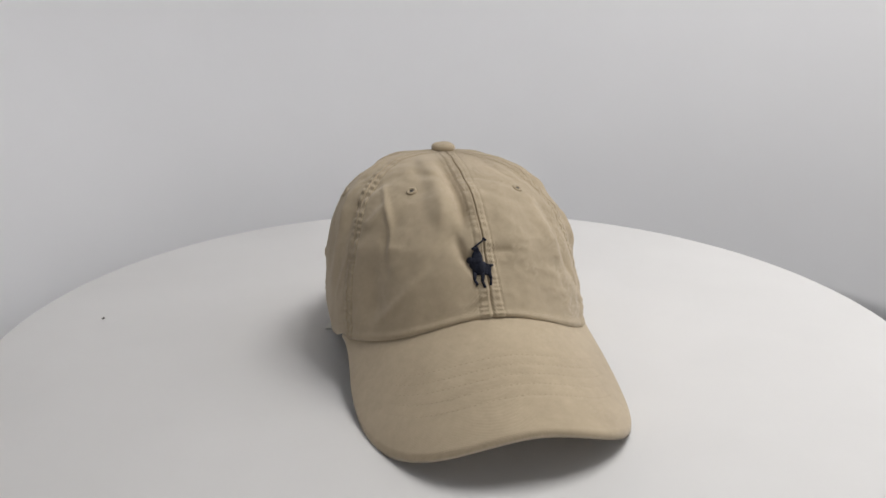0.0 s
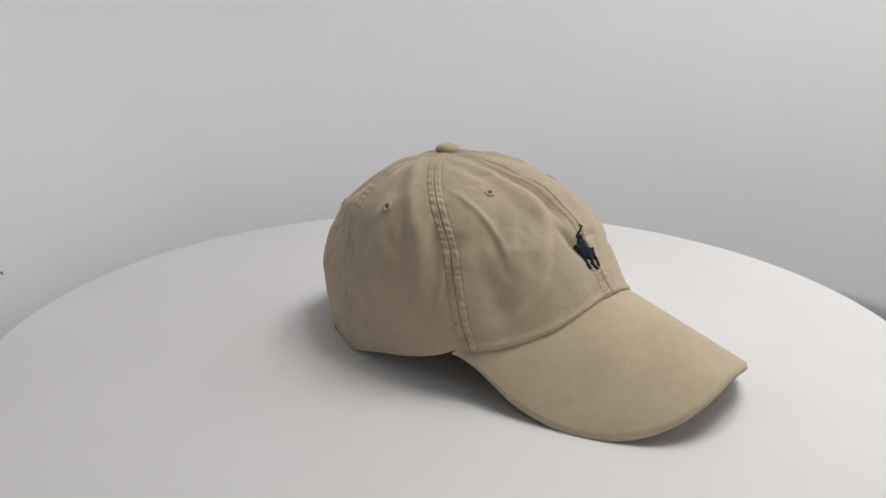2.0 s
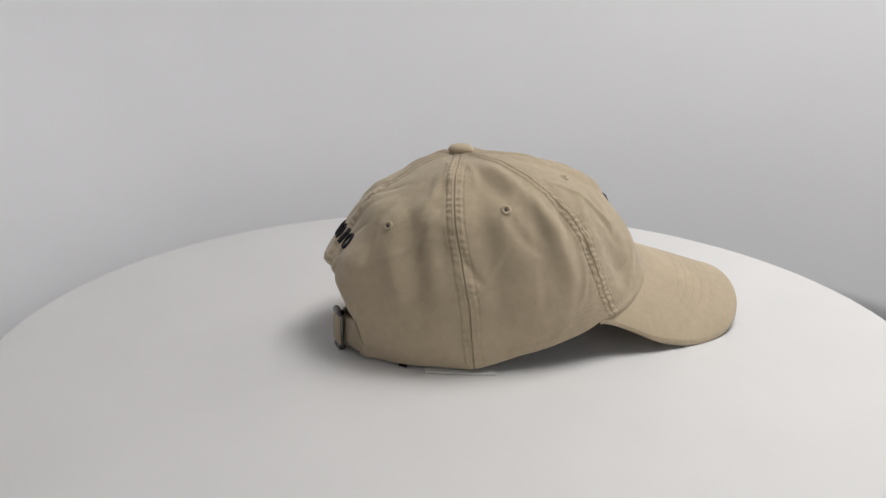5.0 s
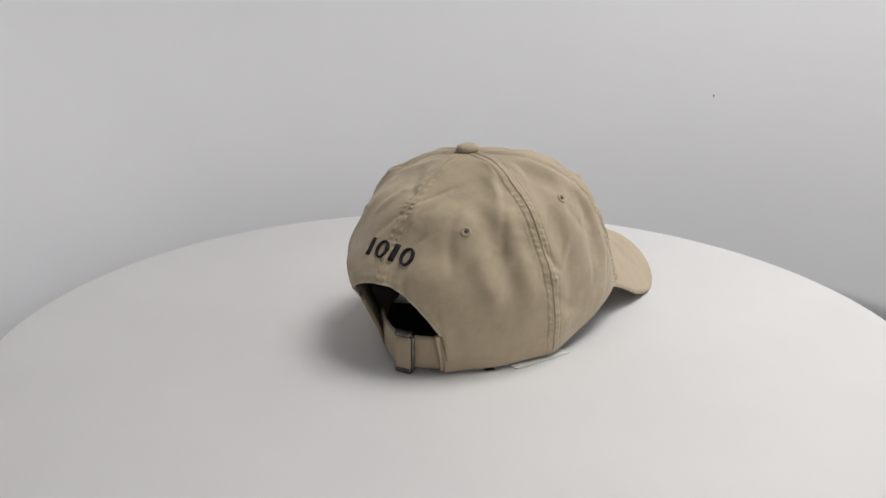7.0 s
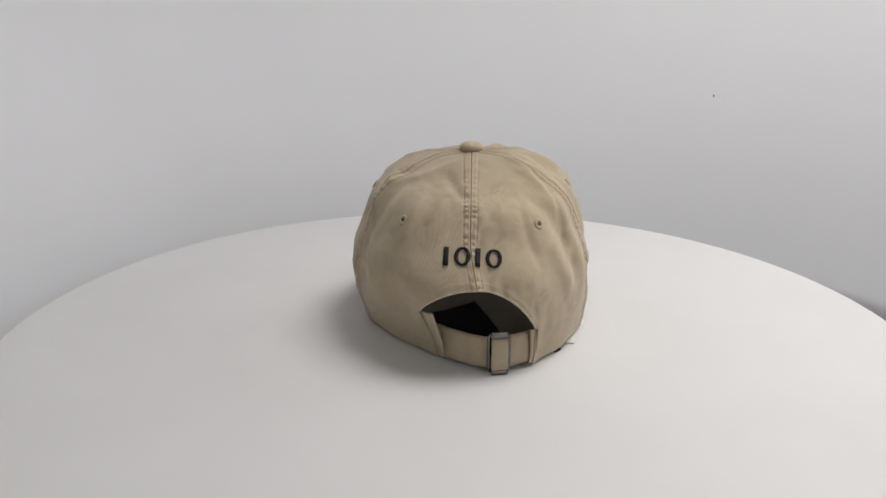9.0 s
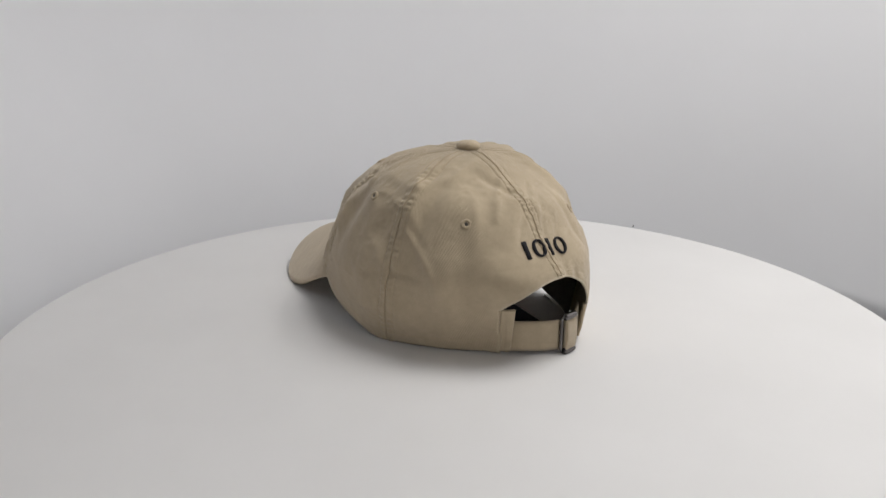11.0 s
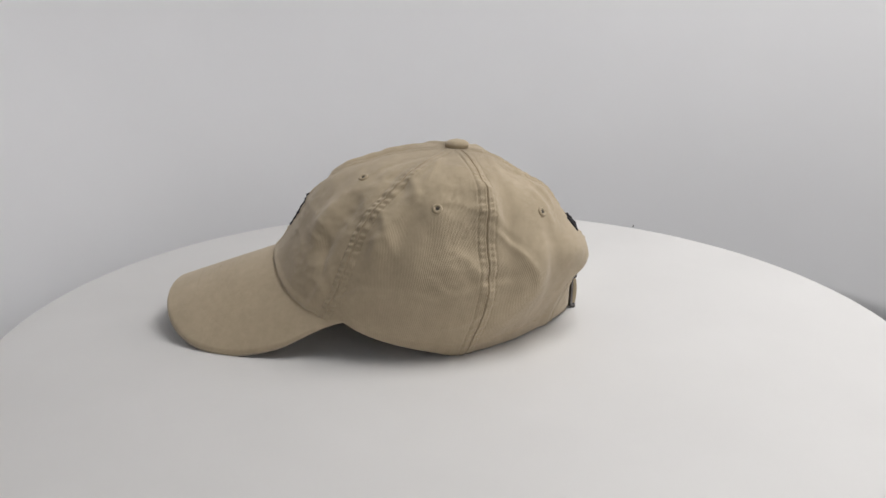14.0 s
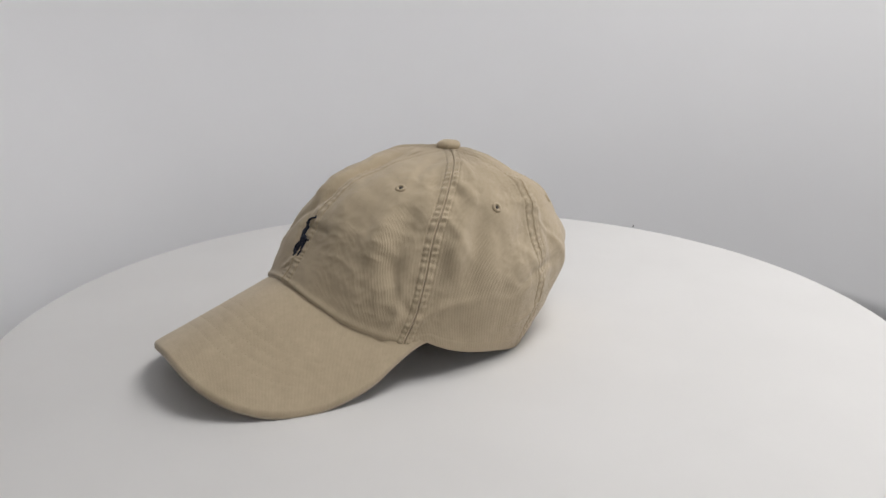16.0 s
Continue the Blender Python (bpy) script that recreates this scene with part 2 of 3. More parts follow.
def rim_height(phi):
    a = np.abs((phi + np.pi) % (2 * np.pi) - np.pi)
    u, v, z, mid = crown_raw(a, np.ones_like(a))
    front = visor_z(u, v) + 0.5
    back = 1.2 + 0 * a
    # the rim comes down to the table sooner on one side than on the other
    low = np.where((phi + np.pi) % (2 * np.pi) > np.pi, np.radians(103), np.radians(110))
    slope = np.clip((low - a) / (low - CORNER), 0, 1)
    mid_z = 1.2 + (visor_z(*crown_raw(CORNER + 0 * a, np.ones_like(a))[:2]) - 0.7) * slope ** np.where((phi + np.pi) % (2 * np.pi) > np.pi, 1.3, 1.5)
    return np.maximum(np.where(a < CORNER, front, np.where(a > low, back, mid_z)) + rim_lift(phi), 0.9)


# degrees from the middle of the front, from the button down to the rim
SEAMS = ((0, 0, 0, 0, 0), (66, 64, 61, 59, 58), (119, 118, 114.5, 111.5, 107), (180, 180, 180, 180, 180),
         (-121, -119, -116, -110, -108), (-72, -68, -62, -61, -61))


def seam_angle(k, s):
    """Angle of each of the six seams at s: front, two at each side, back."""
    return np.radians(spline(SEAMS[k], s))


# where the cloth stands fuller or lies flatter: angle, s, millimetres, spread of angle, spread of s
FULLNESS = ((-61, 0.74, -5.6, 17, 0.24), (60, 0.72, -6.2, 16, 0.25), (-116, 0.44, 2.6, 15, 0.17), (-148, 0.49, 2.6, 15, 0.13),
            (112, 0.55, -3.5, 13, 0.10), (107, 1.0, -3.5, 16, 0.16),
            (156, 0.72, 5.0, 12, 0.09), (148, 0.97, -3.2, 15, 0.12),
            (-160, 0.66, 2.6, 10, 0.08), (-150, 1.0, -4.6, 12, 0.10))


dice = random.Random(11)
# short soft creases of worn cloth: angle, s, lean, half length, width, height
CREASES = [(dice.uniform(-math.pi, math.pi), dice.uniform(0.22, 0.9), dice.gauss(0, 0.55), dice.uniform(10, 26), dice.uniform(2.6, 5.5),
            dice.choice((-1, 1)) * dice.uniform(0.6, 1.6)) for _ in range(70)]


def crown(phi, s, folds=True):
    """Points of the crown's outer face in millimetres, for arrays of angle and s."""
    u, v, z, mid = crown_raw(phi, s)
    _, _, z1, _ = crown_raw(phi, np.ones_like(s))
    z = z + (rim_height(phi) - z1) * s ** 2.2
    turn = np.degrees((phi + np.pi) % (2 * np.pi) - np.pi)
    full = sum(h * bell(turn - a, wa * 1.2) * bell(s - b, wb) for a, b, h, wa, wb in FULLNESS)
    u, v = u + full * np.cos(phi), v + full * np.sin(phi)
    P = np.stack([u, v, z], -1)
    if not folds:
        return P
    rad = np.hypot(u - mid, v)
    out = np.stack([(u - mid), v, 0.75 * (z - 45) + 12], -1)
    out /= np.linalg.norm(out, axis=-1, keepdims=True)
    d = np.zeros_like(s)
    L = s * 185.0
    wrap = lambda a: (a + np.pi) % (2 * np.pi) - np.pi
    for k in range(6):
        x = wrap(phi - seam_angle(k, s)) * rad
        amount = (0.55, 1.0, 0.75, 0.9, 0.75, 1.0)[k]
        pucker = amount * np.sin(L * 1.05 + 2.0 * np.sin(L * 0.21 + k) + 1.3 * k)
        near = bell(x, 9.0) * np.clip(s * 8, 0, 1)
        flat = 1 / (1 + np.exp(np.minimum((np.abs(x) - 6.2) * 2.6, 50)))
        d += near * 0.3 + flat * 0.6 - bell(x, 0.34) * 1.15 + bell(np.abs(x) - 1.0, 0.5) * 0.22 - bell(np.abs(x) - 5.2, 0.9) * 0.7
        d += flat * pucker * 0.5 * bell(np.abs(x) - 3.0, 2.2) * np.clip(s * 4 - 0.4, 0, 1)
        d += near * 0.25 * amount * np.sin(L * 0.33 + 3 * k)

    def fold(off_seam, off, s0, s1, height, width, lean=0.0):
        x = wrap(phi - seam_angle(off_seam, s)) * rad - off - lean * (s - s0)
        m = np.clip((s - s0) / 0.2, 0, 1) * np.clip((s1 - s) / 0.14, 0, 1)
        return 1.5 * height * bell(x, width) * m * m * (3 - 2 * m)
    # soft creases where the unworn cloth sags
    d += fold(0, -17, 0.08, 0.6, 3.0, 7, -8) - fold(0, -8.5, 0.10, 0.58, 2.6, 3.6, -2)
    d += fold(0, 16, 0.3, 0.6, 1.2, 7)
    d += fold(5, -15, 0.08, 0.85, 2.0, 7, -10) - fold(5, -26, 0.15, 0.8, 1.4, 9, -16)
    d += fold(5, 22, 0.55, 0.95, -2.2, 12, 18)
    d += fold(4, 16, 0.2, 0.9, -2.0, 8) + fold(4, -16, 0.25, 0.85, 1.6, 7, -6)
    d += fold(4, -34, 0.3, 0.8, -2.2, 9, 14) + fold(4, -48, 0.5, 0.85, 1.6, 8, 12)
    d += fold(1, 15, 0.3, 0.75, 1.6, 6, 8) - fold(1, 26, 0.35, 0.8, 1.6, 9, 8)
    d += fold(1, -18, 0.35, 0.8, -2.0, 8, -14) + fold(1, -34, 0.4, 0.75, 1.5, 8, -16)
    d += fold(2, 14, 0.2, 0.9, -1.4, 7, 4) + fold(2, 40, 0.55, 0.9, 1.8, 10, -10)
    for p0, s0, ang, half, wid, hgt in CREASES:
        x, y = wrap(phi - p0) * np.maximum(rad, 20), (s - s0) * 185
        n_, t_ = x * math.cos(ang) + y * math.sin(ang), -x * math.sin(ang) + y * math.cos(ang)
        n_ = n_ + 0.006 * t_ * t_ * (1 if hgt > 0 else -1)
        q = n_ / wid
        d += hgt * (1.0 + 0.7 * np.tanh(q)) * np.exp(-q * q) * np.exp(-(t_ / half) ** 4)
    flat_p = P.reshape(-1, 3)
    rough = np.empty(len(flat_p))
    for i, p in enumerate(flat_p):
        rough[i] = (2.2 * noise.noise((p[0] / 42, p[1] / 42, p[2] / 60)) + 1.5 * noise.noise((p[0] / 20 + 9, p[1] / 20, p[2] / 40)) +
                    0.35 * noise.noise((p[0] / 9, p[1] / 9 + 5, p[2] / 16)) + 0.12 * noise.noise((p[0] / 4, p[1] / 4, p[2] / 5)))
        # crisp crumples, in patches
        patch = min(max(noise.noise((p[0] / 34 + 3, p[1] / 34, p[2] / 34 + 7)) * 2.2 + 0.55, 0.0), 1.0)
        patch *= 0.45 + 0.55 * min(max(p[1] / 30, 0.0), 1.0) * min(max((p[0] + 70) / 60, 0.4), 1.0)
        rough[i] += patch * (1.2 * (0.22 - abs(noise.noise((p[0] / 17, p[1] / 17 + 2, p[2] / 13)))) +
                             0.6 * (0.22 - abs(noise.noise((p[0] / 7 + 4, p[1] / 7, p[2] / 6)))))
    d += rough.reshape(d.shape) * np.clip(s * 3, 0, 1) * (1 - 0.55 * np.clip((s - 0.9) / 0.1, 0, 1))
    # hem along the rim, rolled over the peak at the front
    hem = (1 - s) * 185
    d += np.where(np.abs(wrap(phi)) <= 1.1, 1.1 * bell(hem - 3.5, 3.0), 0)
    d += np.where(np.abs(wrap(phi)) > 1.1, 0.5 / (1 + np.exp((hem - 9) * 1.5)) - 0.45 * bell(hem - 8.5, 0.8), 0)
    return P + out * d[..., None]


ARCH_LEFT, ARCH_RIGHT = radians(28), radians(26)


def arch_end(phi):
    """s at which the back panels end: the rim, or the arched cut above the strap."""
    a = (phi % (2 * np.pi)) - np.pi
    t = np.where(a < 0, -a / ARCH_LEFT, a / ARCH_RIGHT)
    low = np.where(a < 0, 0.10, 0.15)
    return np.where(t < 1, 0.725 + low * np.minimum(t, 1) ** 2.2, 1.0)


def to_world(P):
    """Cap millimetres to metres in the turntable's space."""
    m = np.array(PLACE)
    Q = np.asarray(P, float).reshape(-1, 3) * MM
    return Q @ m[:3, :3].T + m[:3, 3]


def crown_panel(k0, k1, name, parent, label=""):
    rows, cols = 200, 120
    s = np.linspace(0.02, 1, rows)[:, None] + np.zeros((1, cols))
    t = np.linspace(0, 1, cols)
    t = (t - 0.12 * np.sin(2 * np.pi * t))[None, :]

    def angles(s_):
        a, b = seam_angle(k0, s_), seam_angle(k1, s_)
        return a + (np.where(b < a, b + 2 * np.pi, b) - a) * t
    end = arch_end(angles(s))
    over = s > end
    s2 = np.minimum(s, end)
    phi = angles(s2)
    P = crown(phi, s2)
    # bound edge of the arched cut
    edge = (end - s2) * 185
    cut = (end < 0.99)
    outw = P - np.array([0, 0, 40.0])
    outw /= np.linalg.norm(outw, axis=-1, keepdims=True)
    P = P + outw * np.where(cut, 0.7 / (1 + np.exp((edge - 7) * 1.6)) - 0.4 * bell(edge - 6.2, 0.8), 0)[..., None]
    # folded hems beside the strap
    a_ = (phi % (2 * np.pi)) - np.pi
    beyond = np.where(a_ < 0, -a_ - ARCH_LEFT, a_ - ARCH_RIGHT) * 105
    hem = np.clip((s2 - 0.76) / 0.06, 0, 1) * (beyond > 0) / (1 + np.exp(np.clip((beyond - 8.5) * 2, -40, 40)))
    hem = hem * (1 - 0.5 * np.clip((s2 - 0.88) / 0.12, 0, 1))
    P = P + outw * (1.0 * hem - 0.5 * bell(beyond - 7, 0.7) * hem)[..., None]
    uv = np.stack([phi * 80 * MM, s2 * 185 * MM], -1).reshape(-1, 2)
    if k0 < 3:
        # these panels are cut along another grain
        uv = uv @ np.array([[math.cos(0.45), -math.sin(0.45)], [math.sin(0.45), math.cos(0.45)]])
    W = to_world(P)
    inner = P - outw * 1.3
    n = rows * cols
    V = np.concatenate([W, to_world(inner)])
    gone = over.reshape(-1)
    f = [q[::-1] for q in grid_faces(rows, cols) if not (gone[q[0]] and gone[q[3]]) and not (gone[q[1]] and gone[q[2]])]
    f = outward(W, f, to_world([(0, 0, 30)])[0])
    f = shell(f, n, lambda a_, b_: 0 < a_ % cols < cols - 1 or 0 < b_ % cols < cols - 1)
    me = mesh_from(name, V, f, TWILL, True, np.concatenate([uv, uv]))
    return piece(name, me, parent, label)


def on_crown(phi, s, lift=0.0):
    """World point and outward normal on the crown at one place."""
    e = 0.004
    A = np.array([[phi, phi + e, phi - e, phi, phi]])
    S = np.array([[s, s, s, s + e, s - e]])
    P = to_world(crown(A, S))
    n = np.cross(P[1] - P[2], P[3] - P[4])
    n = Vector(n / np.linalg.norm(n))
    if n.z * 0.3 + n.dot(Vector(P[0]).normalized()) < 0:
        n = -n
    return Vector(P[0]) + n * lift, n


def seam_stitching(k, parent, s_end):
    """Two rows of thread beside a seam."""
    for off in (-5.0, 5.0):
        s = np.linspace(0.07, s_end, 60)
        u, v, z, mid = crown_raw(seam_angle(k, s), s)
        phi = seam_angle(k, s) + off / np.maximum(np.hypot(u - mid, v), 6)
        pts, nor = [], []
        for p_, s_ in zip(phi, s):
            p, n = on_crown(p_, s_, 0.0001)
            pts.append(p)
            nor.append(n)
        v_, f_ = dashes(pts, nor, 0.0030, 0.0006, 0.00028, 0.55)
        piece("stitching", mesh_from("stitching", v_, f_, THREAD), parent, "row of khaki thread stitches")


def patch_frame(phi, s):
    p = on_crown(phi, s)[0]
    e = 0.03
    Q = to_world(crown(np.array([[phi + e, phi - e, phi, phi]]), np.array([[s, s, s - e, s + e]]), False))
    n = Vector(np.cross(Q[0] - Q[1], Q[2] - Q[3])).normalized()
    up = Vector((0, 0, 1))
    up = (up - n * up.dot(n)).normalized()
    return p, n, up.cross(n).normalized(), up


def build_cap():
    cap = new("baseball_cap")
    tagged(cap, "khaki cotton twill baseball cap with a curved peak, on the turntable", "cap")
    panels = {}
    for k, name in ((0, "front_panel"), (1, "side_panel"), (2, "back_panel"), (3, "back_panel"), (4, "side_panel"), (5, "front_panel")):
        panels[k] = crown_panel(k, (k + 1) % 6, name, cap)
    for k in range(6):
        seam_stitching(k, panels[k], 0.70 if k == 3 else 0.97)

    # stitched eyelets
    for phi, s in ((0.59, 0.366), (1.608, 0.425), (2.548, 0.485), (-0.583, 0.361), (-1.648, 0.41), (-2.56, 0.49)):
        p, n, x, y = patch_frame(phi, s)
        ring = []
        for k in range(20):
            a = 2 * math.pi * k / 20
            ring.append(p + 0.0025 * (math.cos(a) * x + math.sin(a) * y) - n * 0.0003)
        v, f = tube(ring, 0.00125, 8, True)
        ey = piece("eyelet", mesh_from("eyelet", v, f, TWILL), cap, "stitched cotton eyelet")
        # solid dark plug, painting the shade of the eyelet's opening
        hole_shade = [p + n * 0.0006 + 0.0011 * (math.cos(2 * math.pi * k / 14) * x + math.sin(2 * math.pi * k / 14) * y) for k in range(14)]
        hole_shade += [q - n * 0.002 for q in hole_shade]
        hf = [tuple(range(14))] + [(j, 14 + j, 14 + (j + 1) % 14, (j + 1) % 14) for j in range(14)] + [tuple(range(14, 28))[::-1]]
        piece("hole_shade", mesh_from("hole_shade", hole_shade, hf, LINING_HOLE_SHADE, False), ey, "dark plug standing in for the shade in the eyelet")

    # covered button
    prof = [(0.0, 5.9), (3.0, 5.8), (5.8, 5.2), (7.8, 4.0), (8.6, 2.4), (8.5, 1.0), (7.6, -0.4), (5.5, -1.5)]
    verts = []
    for r, z in prof:
        for k in range(36):
            a = 2 * math.pi * k / 36
            verts.append((-12 + r * 1.05 * math.cos(a), r * math.sin(a), 133.2 + z + 0.2 * math.sin(3 * a) * (r / 8)))
    faces = [q for q in grid_faces(len(prof), 36, True)]
    W = to_world(verts)
    piece("button", mesh_from("button", W, faces, TWILL, True, np.asarray(verts)[:, :2] * MM), cap, "fabric covered top button")

    build_visor(cap)
    build_back(cap)
    build_binding(cap)
    build_inside(cap)
    build_emblems(cap)
    return cap


def visor_point(q, r, drop=0.0):
    """The peak in millimetres: q across from -1 to 1, r from the crown out to the edge."""
    a = q * np.pi / 2
    root_u, root_v, _, _ = crown_raw(q * CORNER, np.ones_like(q))
    e = 0.73
    end_u, end_v, _, _ = crown_raw(np.array([CORNER]), np.array([1.0]))
    eu = end_u + (207.5 - end_u) * np.abs(np.cos(a)) ** e
    ev = np.sign(np.sin(a)) * np.abs(np.sin(a)) ** e * (86.5 - 3.0 * np.abs(np.sin(a)) ** 16)
    w = np.clip((np.abs(q) - 0.88) / 0.12, 0, 1)
    w = w * w * (3 - 2 * w)
    # the root is tucked in under the crown's rim
    root_u, root_v = root_u - 2.5 - 2 * (1 - w), root_v * (1 - 0.045 * (1 - 0.85 * w))
    eu, ev = eu + (root_u - eu) * w, ev + (root_v - ev) * w
    u = root_u + (eu - root_u) * r
    v = root_v + (ev - root_v) * r
    z = visor_z(u, v) + rim_lift(q * CORNER) * (w + (1 - w) * (1 - r) ** 1.3)
    z = z + 1.4 * np.clip((np.abs(q) - 0.7) / 0.3, 0, 1) * (1 - 0.6 * r)
    edge = (1 - r) * np.hypot(eu - root_u, ev - root_v)
    near = np.clip(2.0 - edge, 0, 2)
    z = z - (2.0 - np.sqrt(4.0 - near * near)) * 0.85
    return np.stack([u, v, np.maximum(z, 1.9) - drop], -1)


ROWS_OF_STITCH = (0.40, 0.48, 0.56, 0.64, 0.73)


def build_visor(cap):
    nr, nc = 90, 240
    r = 1 - (1 - np.linspace(0, 1, nr)[:, None]) ** 1.6 + np.zeros((1, nc))
    q = np.sin(np.linspace(-np.pi / 2, np.pi / 2, nc))[None, :] + np.zeros((nr, 1))
    P = visor_point(q, r)
    for k in ROWS_OF_STITCH:
        P[..., 2] -= 0.16 * bell((r - k) * 85, 1.0) * np.clip((0.62 - np.abs(q)) / 0.1, 0, 1)
    for i in range(nr):
        for j in range(nc):
            p = P[i, j]
            P[i, j, 2] += (0.25 * noise.noise((p[0] / 30, p[1] / 30, 3)) + 0.12 * noise.noise((p[0] / 7, p[1] / 7, 8))) * min(1, (nr - 1 - i) / 12)
    U = P.copy()
    thick = 2.3 * np.clip((1 - np.abs(q)) / 0.14, 0.12, 1)
    U[..., 2] -= np.minimum(thick, np.maximum(U[..., 2] - 0.3, 0.3))
    V = np.concatenate([to_world(P), to_world(U)])
    n = nr * nc
    f = outward(V, grid_faces(nr, nc), to_world([(120, 0, -200)])[0])
    f = shell(f, n, lambda a_, b_: a_ >= nc or b_ >= nc)
    uv = np.stack([P[..., 1], P[..., 0]], -1).reshape(-1, 2) * MM
    visor = piece("peak", mesh_from("peak", V, f, PEAK, True, np.concatenate([uv, uv])), cap, "stiff curved peak in khaki twill")
    for k in ROWS_OF_STITCH:
        qq = np.linspace(-0.52, 0.52, 90)
        L = to_world(visor_point(qq, k + 0 * qq, 0.15))
        pts = [Vector(p) for p in L]
        nor = [Vector((0, 0, 1))] * len(pts)
        v, f2 = dashes(pts, nor, 0.0032, 0.0006, 0.00035, 0.6)
        piece("stitching", mesh_from("stitching", v, f2, THREAD), visor, "row of khaki thread stitches")


def strap_path(a0, a1, inset, n=60):
    a = np.linspace(a0, a1, n)
    u, v, z, mid = crown_raw(np.pi + a, np.full(n, 0.97))
    k = 1 - inset / 110
    return u * k, v * k, a


def ribbon(us, vs, z0, z1, thick, name, parent, label, mat=TWILL, wob=0.0, bulge=0.5):
    """An upright band of cloth along a plan line."""
    nz = 8
    rows = []
    n = len(us)
    du, dv = np.gradient(us), np.gradient(vs)
    l = np.hypot(du, dv)
    nu, nv = dv / l, -du / l
    outer, inner, uvs = [], [], []
    for i in range(nz):
        t = i / (nz - 1)
        roll = bulge * math.sin(math.pi * t) ** 0.6
        for j in range(n):
            w = wob * math.sin(j * 0.35 + t)
            sgn = 1 if (us[j] - 10) * nu[j] + vs[j] * nv[j] > 0 else -1
            o = roll + w
            zz = z0 + (z1 - z0) * t
            outer.append((us[j] + sgn * nu[j] * o, vs[j] + sgn * nv[j] * o, zz))
            inner.append((us[j] + sgn * nu[j] * (o - thick), vs[j] + sgn * nv[j] * (o - thick), zz))
            uvs.append((j * 0.001, zz * MM))
    m = nz * n
    f = grid_faces(nz, n)
    f += [tuple(k + m for k in x[::-1]) for x in grid_faces(nz, n)]
    top = (nz - 1) * n
    f += [(j, m + j, m + j + 1, j + 1) for j in range(n - 1)]
    f += [(top + j + 1, m + top + j + 1, m + top + j, top + j) for j in range(n - 1)]
    f += [(i * n, (i + 1) * n, m + (i + 1) * n, m + i * n) for i in range(nz - 1)]
    f += [(i * n + n - 1, m + i * n + n - 1, m + (i + 1) * n + n - 1, (i + 1) * n + n - 1) for i in range(nz - 1)]
    return piece(name, mesh_from(name, to_world(outer + inner), f, mat, True, uvs + uvs), parent, label)


def build_back(cap):
    # fixed strap from one side, its free end drawn through the buckle and folded back
    u, v, a = strap_path(-0.55, -0.014, 6.2)
    strap = ribbon(u, v, 2.6, 24.5, 1.5, "strap", cap, "khaki twill closing strap", wob=0.15)
    u, v, a = strap_path(0.184, 0.52, 6.6)
    ribbon(u, v, 3.6, 26.0, 1.5, "strap", cap, "khaki twill closing strap")
    u, v, a = strap_path(0.008, 0.172, 2.6, 24)
    ribbon(u, v, 1.8, 26.2, 5.0, "strap_fold", cap, "strap end folded over the buckle", wob=0.1, bulge=1.6)
    # buckle frame
    corners = []
    for ang, z in ((-0.02, 1.4), (-0.02, 28.0), (0.19, 28.0), (0.19, 1.4)):
        uu, vv, _ = strap_path(ang, ang + 0.01, 3.6, 2)
        corners.append(np.array([uu[0], vv[0], z]))
    path = []
    for i in range(4):
        p, c, nx = corners[i - 1], corners[i], corners[(i + 1) % 4]
        d0, d1 = (p - c) / np.linalg.norm(p - c), (nx - c) / np.linalg.norm(nx - c)
        for t in np.linspace(0, 1, 6):
            path.append(c + d0 * 3 * (1 - t) ** 2 + d1 * 3 * t ** 2)
    pts = [Vector(x) for x in to_world(path)]
    vv, ff = tube(pts, 0.0012, 10, True)
    buckle = piece("buckle", mesh_from("buckle", vv, ff, METAL), cap, "antique metal sliding buckle")
    # stout rollers over which the strap turns, above and below
    for z in (27.6, 1.9):
        uu, vv, _ = strap_path(0.002, 0.172, 3.8, 14)
        roll = [Vector(x) for x in to_world(np.stack([uu, vv, np.full(14, z)], -1))]
        vv, ff = tube(roll, 0.0025, 12)
        piece("bar", mesh_from("bar", vv, ff, METAL), buckle)
    # folded hems of the back panels, into which the strap is sewn
    for sg, side, w0, w1 in ((-1, ARCH_LEFT, 0.10, 0.055), (1, ARCH_RIGHT, 0.05, 0.035)):
        rows, cols = 30, 14
        k = np.linspace(0, 1, rows)[:, None] + np.zeros((1, cols))
        x = np.linspace(0, 1, cols)[None, :] + np.zeros((rows, 1))
        s = (0.828 if sg < 0 else 0.878) + (0.995 - (0.828 if sg < 0 else 0.878)) * k
        phi = np.pi + sg * (side + 0.02 - (w0 + (w1 - w0) * k + 0.02) * x)
        P = crown(phi, s)
        out = P - np.array([0, 0, 40.0])
        out[..., 2] = 0
        out /= np.linalg.norm(out, axis=-1, keepdims=True)
        P = P + out * (-0.7 - 0.9 * np.clip(1 - x / 0.3, 0, 1) + 0.7 * np.sqrt(np.clip(1 - (2 * np.clip(x, 0.5, 1) - 1) ** 4, 0, 1)) - 0.5 * bell(x - 0.42, 0.08))[..., None]
        V = np.concatenate([to_world(P), to_world(P - out * 2.2)])
        f = shell(outward(V, grid_faces(rows, cols), to_world([(0, 0, 20)])[0]), rows * cols)
        uv = np.stack([phi * 80 * MM, s * 185 * MM], -1).reshape(-1, 2)
        piece("hem", mesh_from("hem", V, f, TWILL, True, np.concatenate([uv, uv])), cap, "folded hem beside the strap")


